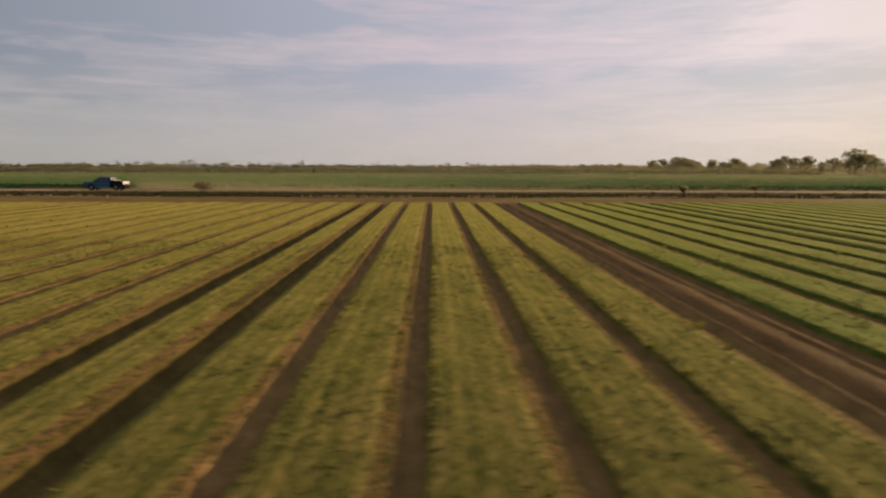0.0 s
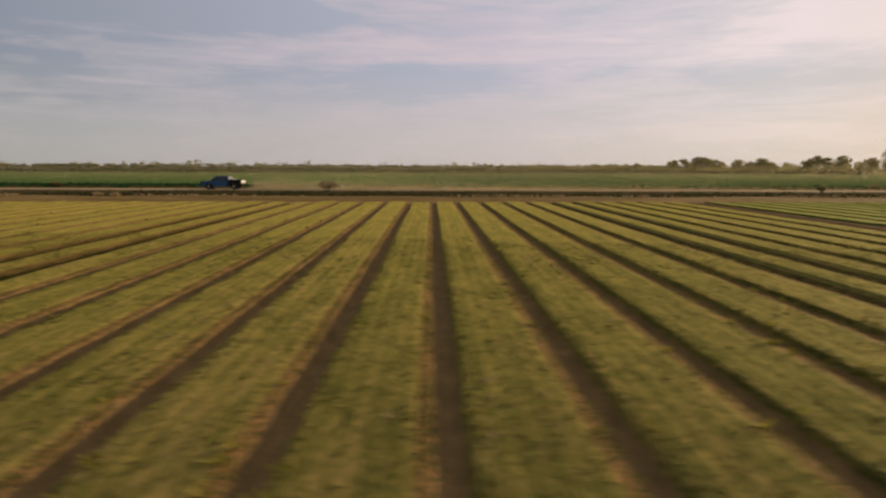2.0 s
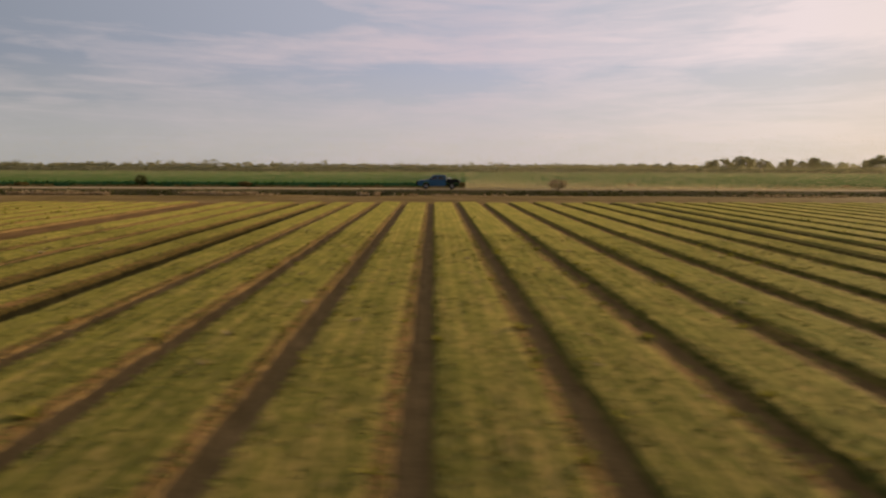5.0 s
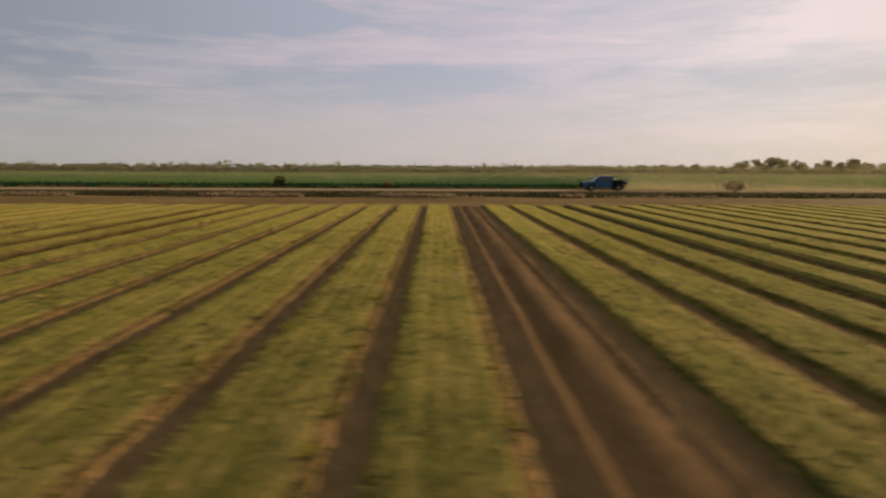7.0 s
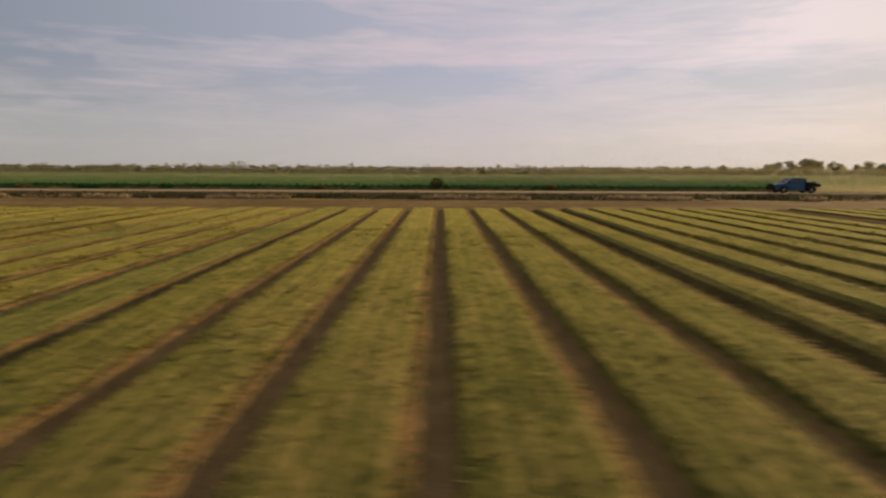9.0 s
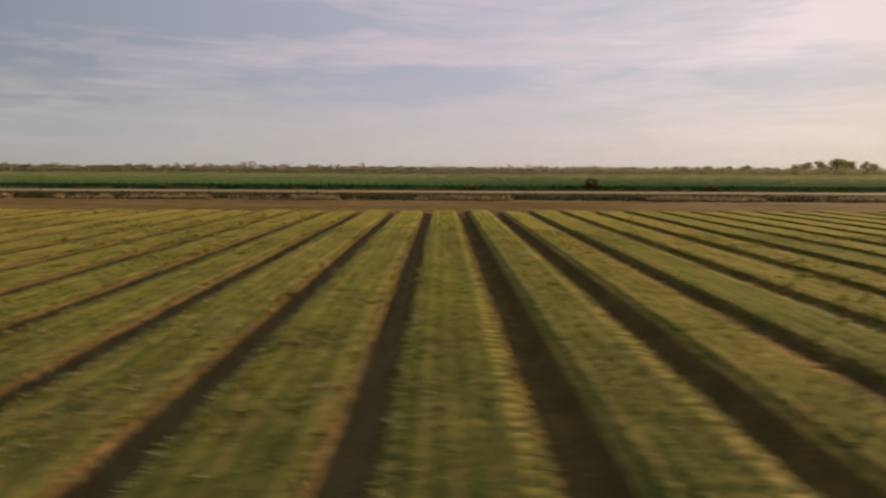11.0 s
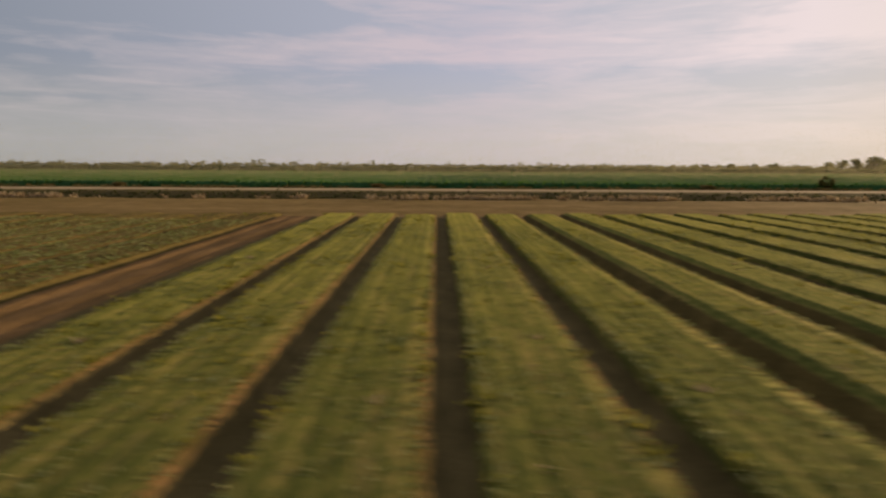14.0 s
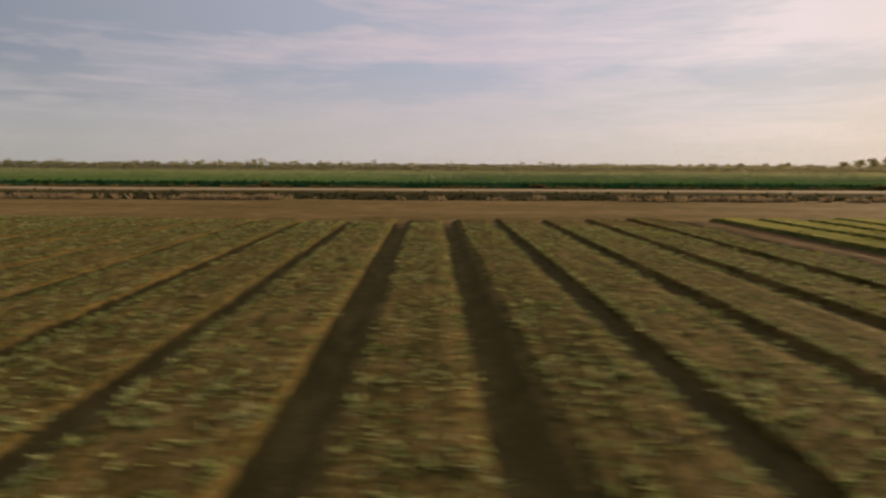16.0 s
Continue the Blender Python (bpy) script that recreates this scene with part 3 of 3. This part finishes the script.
def gum_tree(seed, height):
    tree = new("tree")
    trunk_data, ends = trunk_mesh(height, seed)
    trunk_data.materials.append(BARK)
    trunk = new("trunk", trunk_data)
    trunk.parent = tree
    crown = new("crown", crown_mesh(ends, height, seed))
    crown.parent = tree
    return tagged(tree, "grey-green gum tree with an open uneven crown", "tree", "gum trees along the paddock edge")


TREE_HEIGHT = 9.0
kinds = [gum_tree(500 + i, TREE_HEIGHT) for i in range(7)]
place = random.Random(77)
# the tall ones that stand out, then the smaller ones between and behind
spots = [(164, 236, 10.6), (163, 224, 7.0), (166, 251, 7.2), (165, 268, 8.1), (166, 288, 8.6), (169, 343, 8.2), (162, 352, 7.4), (166, 391, 8.1), (169, 424, 10.6),
         (163, 432, 9.0), (176, 428, 9.8), (157, 437, 8.2), (182, 434, 8.6), (171, 414, 8.4), (168, 470, 7.3), (172, 290, 8.0), (160, 283, 7.2), (172, 346, 7.6), (171, 240, 8.6), (164, 208, 7.6), (168, 196, 8.4)]
y = 200.0
while y < 1090:
    spots.append((168 + place.uniform(-6, 10), y, place.uniform(4.4, 6.8)))
    y += place.uniform(4, 12) * (1 + y / 900)
for i, (x, y, tall) in enumerate(spots):
    s = tall / TREE_HEIGHT
    m = pose(x, y, 0, 0, 0, place.uniform(0, 360)) @ Matrix.Diagonal((s * 1.2, s * 1.2, s * 1.06, 1))
    if i < len(kinds):
        kinds[i].matrix_basis = m
    else:
        made = copy_thing(kinds[i % len(kinds)], m)
        made.matrix_basis = m


def woods(name, label, spots, seed, leaves, size, mat):
    """A far belt of trees as one mesh of trunks and leaf sprays."""
    r = np.random.RandomState(seed)
    xs, ys, zs, wide = [], [], [], []
    for x, y, h in spots:
        n = leaves
        puffs = r.normal(0, 1, (5, 3)) * (h * 0.42, h * 0.42, h * 0.18) + (x, y, h * 0.55)
        p = puffs[r.randint(0, 5, n)] + r.normal(0, 1, (n, 3)) * (h * 0.12, h * 0.12, h * 0.09)
        xs.append(p[:, 0]), ys.append(p[:, 1]), zs.append(np.clip(p[:, 2], 0.2, h) - 0.4)
        trunk = r.uniform(0, 1, 5)
        xs.append(x + 0 * trunk), ys.append(y + 0 * trunk), zs.append(trunk * h * 0.5)
        wide.append(n + 5)
    x, y, z = np.concatenate(xs), np.concatenate(ys), np.concatenate(zs)
    me = blades_mesh(name, x, y, z, np.full(len(x), size), np.full(len(x), size * 0.6), 1.0, r, 3, 0.8)
    me.materials.append(mat)
    return tagged(new(name, me), label, "trees", kind="stuff")


r = np.random.RandomState(9)
far_x = np.arange(-1200, 200, 3.2)
far_spots = [(x + r.uniform(-4, 4), 1130 + r.uniform(-25, 45), h) for x, h in zip(far_x, np.where(r.uniform(0, 1, len(far_x)) < 0.08, r.uniform(9.5, 13.5, len(far_x)), np.clip(r.normal(6.0, 1.1, len(far_x)), 4.2, 9.0)))]
woods("far_woods", "low line of distant trees on the horizon", far_spots, 91, 90, 1.5, GUM)
scrub_spots = [(167 + r.uniform(-9, 9), y, r.uniform(3.4, 6.0)) for y in np.arange(192, 1120, 1.5)]
woods("scrub", "low scrub under the gum trees", scrub_spots, 92, 60, 0.55, GUM)
hedge = [(x + r.uniform(-1, 1), 239 + r.uniform(-3, 3), r.uniform(2.45, 2.7)) for x in np.arange(-480, 152, 0.7)]
woods("tall_scrub_belt", "dark belt of tall scrub behind the green crop", hedge, 93, 50, 0.38, SCRUB)


# ---- the pickup on the road ----
def paint(name, colour, rough, metal=0.0, coat=0.0):
    dark, light = tuple(c * 0.85 for c in colour), tuple(min(c * 1.12, 1) for c in colour)
    return material(name, [(0.35, dark), (0.65, light)], 1.5, 12, rough, 0.03, 30, 0.002, metal, coat=coat)


BLUE = paint("blue_car_paint", (0.006, 0.070, 0.150), 0.5)
BLACK = paint("black_plastic", (0.02, 0.02, 0.02), 0.6)
RUBBER = paint("tyre_rubber", (0.025, 0.024, 0.022), 0.85)
CHROME = paint("dusty_alloy", (0.22, 0.21, 0.19), 0.45, 0.7)
WHITE = paint("white_enamel", (0.75, 0.74, 0.70), 0.45)
ORANGE = paint("orange_lamp", (0.8, 0.18, 0.03), 0.3)
RED = paint("red_lamp", (0.5, 0.02, 0.015), 0.3)
WINDOW = paint("tinted_glass", (0.012, 0.014, 0.016), 0.08, 0.0, 0.5)


def block(x0, x1, y0, y1, z0, z1, bevel=0.02, top_in=0.0):
    bm = bmesh.new()
    bmesh.ops.create_cube(bm, size=1.0)
    for v in bm.verts:
        upper = v.co.z > 0
        v.co = Vector(((x0 + x1) / 2 + v.co.x * (x1 - x0), (y0 + y1) / 2 + v.co.y * ((y1 - y0) - (2 * top_in if upper else 0)), (z0 + z1) / 2 + v.co.z * (z1 - z0)))
    if bevel:
        bmesh.ops.bevel(bm, geom=bm.edges[:], offset=bevel, segments=2, affect="EDGES", profile=0.6)
    return bm


def side_prism(outline, half_width, narrow, bevel=0.03):
    """A body from its outline seen from the side, its flanks leaning in above the waist; narrow(z) gives the width's share."""
    bm = bmesh.new()
    rings = []
    for side in (-1, 1):
        rings.append([bm.verts.new((x, side * half_width * narrow(z), z)) for x, z in outline])
    n = len(outline)
    for i in range(n):
        bm.faces.new((rings[0][i], rings[0][(i + 1) % n], rings[1][(i + 1) % n], rings[1][i]))
    bm.faces.new(rings[0][::-1])
    bm.faces.new(rings[1])
    bmesh.ops.recalc_face_normals(bm, faces=bm.faces[:])
    if bevel:
        bmesh.ops.bevel(bm, geom=bm.edges[:], offset=bevel, segments=2, affect="EDGES", profile=0.6)
    return bm


def round_bar(x, z, r, y0, y1, sides=28, hollow=0.0):
    """A wheel part: a disc or ring turned about the axle."""
    bm = bmesh.new()
    if hollow:
        prof = [(hollow, y0), (r * 0.94, y0), (r, y0 + (y1 - y0) * 0.18), (r, y1 - (y1 - y0) * 0.18), (r * 0.94, y1), (hollow, y1)]
    else:
        prof = [(0.001, y0), (r * 0.35, y0 - 0.01), (r * 0.8, y0 + 0.03), (r, y0), (r, y1), (0.001, y1)]
    rings = [[bm.verts.new((x + math.cos(a) * q, y, z + math.sin(a) * q)) for a in (2 * math.pi * s / sides for s in range(sides))] for q, y in prof]
    for p, q in zip(rings, rings[1:] + ([rings[0]] if hollow else [])):
        for s in range(sides):
            bm.faces.new((p[s], p[(s + 1) % sides], q[(s + 1) % sides], q[s]))
    bmesh.ops.recalc_face_normals(bm, faces=bm.faces[:])
    return bm


def cab_width(z):
    return 1.0 if z < 1.0 else 1.0 - 0.22 * (z - 1.0) / 0.75


def pickup():
    """A crew-cab utility that faces -x, its wheels on z = 0."""
    car = new("pickup_truck")
    # cab and nose
    part("body", side_prism([(-2.62, 0.45), (-2.66, 0.72), (-2.58, 0.98), (-2.40, 1.06), (-1.42, 1.14), (-0.75, 1.70), (-0.45, 1.77), (0.62, 1.78), (0.80, 1.70), (0.84, 1.10),
                             (0.84, 0.42), (-1.15, 0.40), (-1.22, 0.75), (-1.45, 0.88), (-1.80, 0.88), (-2.03, 0.75), (-2.10, 0.42)], 0.90, cab_width, 0.03), BLUE, car, "deep blue painted cab and bonnet")
    for side in (-1, 1):
        w = lambda z: side * (0.90 * cab_width(z) + 0.006)
        for name, pts in (("front_window", [(-1.12, 1.17), (-0.66, 1.63), (-0.22, 1.66), (-0.22, 1.17)]), ("rear_window", [(-0.14, 1.17), (-0.14, 1.66), (0.60, 1.66), (0.70, 1.17)])):
            bm = bmesh.new()
            outer = [bm.verts.new((x, w(z), z)) for x, z in pts]
            inner = [bm.verts.new((x, w(z) - side * 0.02, z)) for x, z in pts]
            for i in range(4):
                bm.faces.new((outer[i], outer[(i + 1) % 4], inner[(i + 1) % 4], inner[i]))
            bm.faces.new(outer)
            bm.faces.new(inner[::-1])
            bmesh.ops.recalc_face_normals(bm, faces=bm.faces[:])
            part(name, bm, WINDOW, car, "dark tinted side window")
        part("mirror", block(-1.10, -0.95, side * 0.98 - 0.09, side * 0.98 + 0.09, 1.18, 1.36, 0.02), BLACK, car)
        part("door_handle", block(-0.36, -0.20, side * 0.905 - 0.012, side * 0.905 + 0.012, 1.02, 1.06, 0.005), BLACK, car)
        part("sill_step", block(-1.05, 0.75, side * 0.88 - 0.08, side * 0.88 + 0.08, 0.34, 0.40, 0.015), CHROME, car, "pale metal side step")
        part("headlight", block(-2.62, -2.36, side * 0.70 - 0.16, side * 0.70 + 0.16, 0.86, 1.01, 0.03), CHROME, car)
        part("mudflap", block(2.12, 2.15, side * 0.72 - 0.17, side * 0.72 + 0.17, 0.22, 0.62, 0.005), BLACK, car)
    bm = bmesh.new()
    corners = [(-1.36, 1.175, 0.76), (-0.79, 1.675, 0.68)]
    vs = [bm.verts.new((x - 0.012, s * y, z + 0.012)) for x, z, y in corners for s in (-1, 1)]
    bm.faces.new((vs[0], vs[1], vs[3], vs[2]))
    bmesh.ops.solidify(bm, geom=bm.faces[:], thickness=0.01)
    part("windscreen", bm, WINDOW, car, "dark windscreen")
    part("grille", block(-2.675, -2.60, -0.5, 0.5, 0.72, 0.98, 0.015), BLACK, car)
    part("bull_bar", block(-2.86, -2.70, -0.82, 0.82, 0.42, 0.78, 0.05), BLACK, car, "black steel bull bar")
    part("bull_bar_hoop", block(-2.82, -2.74, -0.55, 0.55, 0.76, 1.10, 0.035), BLACK, car)
    # chassis, tray and load
    part("chassis", block(-1.0, 2.45, -0.45, 0.45, 0.42, 0.66, 0.02), BLACK, car)
    tray = part("tray", block(0.90, 2.62, -0.92, 0.92, 0.80, 0.90, 0.015), BLACK, car, "flat black tray deck")
    for side in (-1, 1):
        part("tray_side", block(0.92, 2.60, side * 0.91 - 0.02, side * 0.91 + 0.02, 0.90, 1.14, 0.008), BLACK, tray)
        part("tail_light", block(2.60, 2.66, side * 0.70 - 0.14, side * 0.70 + 0.14, 0.70, 0.80, 0.01), RED, tray, "red tail lamp")
        part("side_lamp", block(2.30, 2.36, side * 0.935 - 0.008, side * 0.935 + 0.008, 0.83, 0.88, 0.004), ORANGE, tray)
    part("tailgate", block(2.60, 2.65, -0.90, 0.90, 0.84, 1.18, 0.01), WHITE, car, "white metal tailgate in the sun")
    board = part("headboard", block(0.89, 0.93, -0.84, 0.84, 0.90, 1.72, 0.012), BLACK, car, "dark mesh headboard behind the cab")
    for s in range(5):
        part("headboard_bar", block(0.95, 0.975, -0.8, 0.8, 1.18 + s * 0.12, 1.21 + s * 0.12, 0.004), WHITE, board)
    part("toolbox", block(1.02, 1.55, -0.82, 0.82, 0.905, 1.30, 0.03), BLACK, car, "black toolbox on the tray")
    part("toolbox_lid", block(1.00, 1.57, -0.84, 0.84, 1.30, 1.35, 0.015), WHITE, car, "pale lid of the toolbox")
    part("tank", block(1.66, 2.30, -0.62, 0.62, 0.905, 1.27, 0.10), BLACK, car, "dark rounded tank on the tray")
    for x in (-1.63, 1.62):
        for side in (-1, 1):
            y0, y1 = (side * 0.90 - 0.0, side * 0.66) if side < 0 else (0.66, 0.90)
            tyre = part("tyre", round_bar(x, 0.39, 0.39, y0, y1, 28, 0.23), RUBBER, car, smooth=False)
            part("rim", round_bar(x, 0.39, 0.235, y0 + 0.02 if side < 0 else y1 - 0.02, 0.74 * side, 20), CHROME, tyre, "dusty alloy rim")
        part("axle", block(x - 0.06, x + 0.06, -0.7, 0.7, 0.33, 0.45, 0.02), BLACK, car)
    for side in (-1, 1):
        part("mudguard", side_prism([(1.14, 0.55), (1.20, 0.80), (1.40, 0.84), (1.84, 0.84), (2.04, 0.80), (2.10, 0.55), (2.06, 0.55), (1.98, 0.76), (1.26, 0.76), (1.18, 0.55)], 0.10, lambda z: 1.0, 0.0),
             BLACK, car).location.y = side * 0.80
    return tagged(car, "deep blue crew-cab pickup with a loaded tray on the dirt road", "pickup truck")


truck = pickup()
truck.location, truck.scale = (-39.5, 75.6, 0.165), (0.9, 0.9, 0.9)


# ---- dust: countless fine flecks in the air ----
def dust(name, label, x, y, z, size, seed):
    r = np.random.RandomState(seed)
    n = len(x)
    corner = r.normal(0, 1, (n, 3, 3))
    corner *= size / np.linalg.norm(corner, axis=2, keepdims=True)
    co = (np.stack([x, y, z], -1)[:, None, :] + corner).reshape(-1, 3)
    me = bpy.data.meshes.new(name)
    me.vertices.add(n * 3)
    me.vertices.foreach_set("co", co.ravel())
    me.loops.add(n * 3)
    me.loops.foreach_set("vertex_index", np.arange(n * 3, dtype=np.int32))
    me.polygons.add(n)
    me.polygons.foreach_set("loop_start", np.arange(0, n * 3, 3, dtype=np.int32))
    me.update(calc_edges=True)
    me.materials.append(DUST)
    return tagged(new(name, me), label, "dust", kind="stuff")


r = np.random.RandomState(71)
n = 430000
# flecks added along the whole crop to lighten the distance as haze would
dust("dust_haze", "thin dust flecks added low over the crop as stand-in haze", r.uniform(-270, 200, n), r.uniform(95, 185, n), 0.4 + np.minimum(r.exponential(2.1, n), 7.0), 0.056, 72)
n = 60000
dust("dust_trail", "tan dust trailing behind the pickup along the road", -36.4 + r.exponential(26, n), 76 + r.normal(0.8, 1.3, n), 0.2 + r.exponential(0.45, n), 0.045, 73)


# ---- small things by the road ----
def marker_post():
    post = new("marker_post")
    part("stake", block(-0.05, 0.05, -0.02, 0.02, -0.1, 0.72, 0.008), WHITE, post, "white painted stake")
    part("reflector", block(-0.035, 0.035, -0.03, -0.021, 0.56, 0.67, 0.003), RED, post, "small red reflector")
    return tagged(post, "short white marker post beside the dirt road", "marker post")


post = marker_post()
post.location, post.rotation_euler = (-25.9, 78.7, 0.12), (0, 0, radians(52))


def shrub(x, y, z, wide, high, mat, label, seed):
    r = np.random.RandomState(seed)
    ob = new("shrub")
    bm = bmesh.new()
    for _ in range(9):
        q, d = r.uniform(0, 6.28), wide * 0.35
        a, b = Vector((0, 0, -0.1)), Vector((math.cos(q) * d, math.sin(q) * d, high * r.uniform(0.5, 0.85)))
        ring = []
        for c, s in ((a, 0.025), (b, 0.008)):
            ring.append([bm.verts.new(c + Vector((math.cos(k), math.sin(k), 0)) * s) for k in (0, 2.1, 4.2)])
        for k in range(3):
            bm.faces.new((ring[0][k], ring[0][(k + 1) % 3], ring[1][(k + 1) % 3], ring[1][k]))
    part("stems", bm, BARK, ob)
    n = 150
    p = r.normal(0, 1, (n, 3))
    p *= (r.uniform(0.3, 1, n) ** 0.4 / np.linalg.norm(p, axis=1))[:, None]
    me = blades_mesh("leaves", p[:, 0] * wide / 2, p[:, 1] * wide / 2, high * (0.55 + 0.4 * p[:, 2]), np.full(n, 0.22), np.full(n, 0.12), 1.0, r, 3, 0.8)
    me.materials.append(mat)
    leaves = new("leaves", me)
    leaves.parent = ob
    ob.location = (x, y, z)
    return tagged(ob, label, "shrub", "shrubs along the road")


shrub(-77.2, 84.3, 0, 1.5, 1.5, WEED, "dark green bushy shrub at the edge of the crop", 801)
shrub(-26.6, 72.3, 0.1, 2.2, 1.25, STRAW, "large tan dry bush beside the dirt road", 803)
shrub(29.5, 71.0, 0.15, 0.9, 0.8, GUM, "small olive green bush on the ditch bank", 802)
dry = random.Random(88)
for i in range(13):
    x = -230 + i * 27 + dry.uniform(-5, 5)
    shrub(x, 82.6 + dry.uniform(-0.6, 0.8), 0.02, dry.uniform(0.7, 1.6), dry.uniform(0.4, 0.8), VERGE, "low dry tan shrub on the road verge", 810 + i)
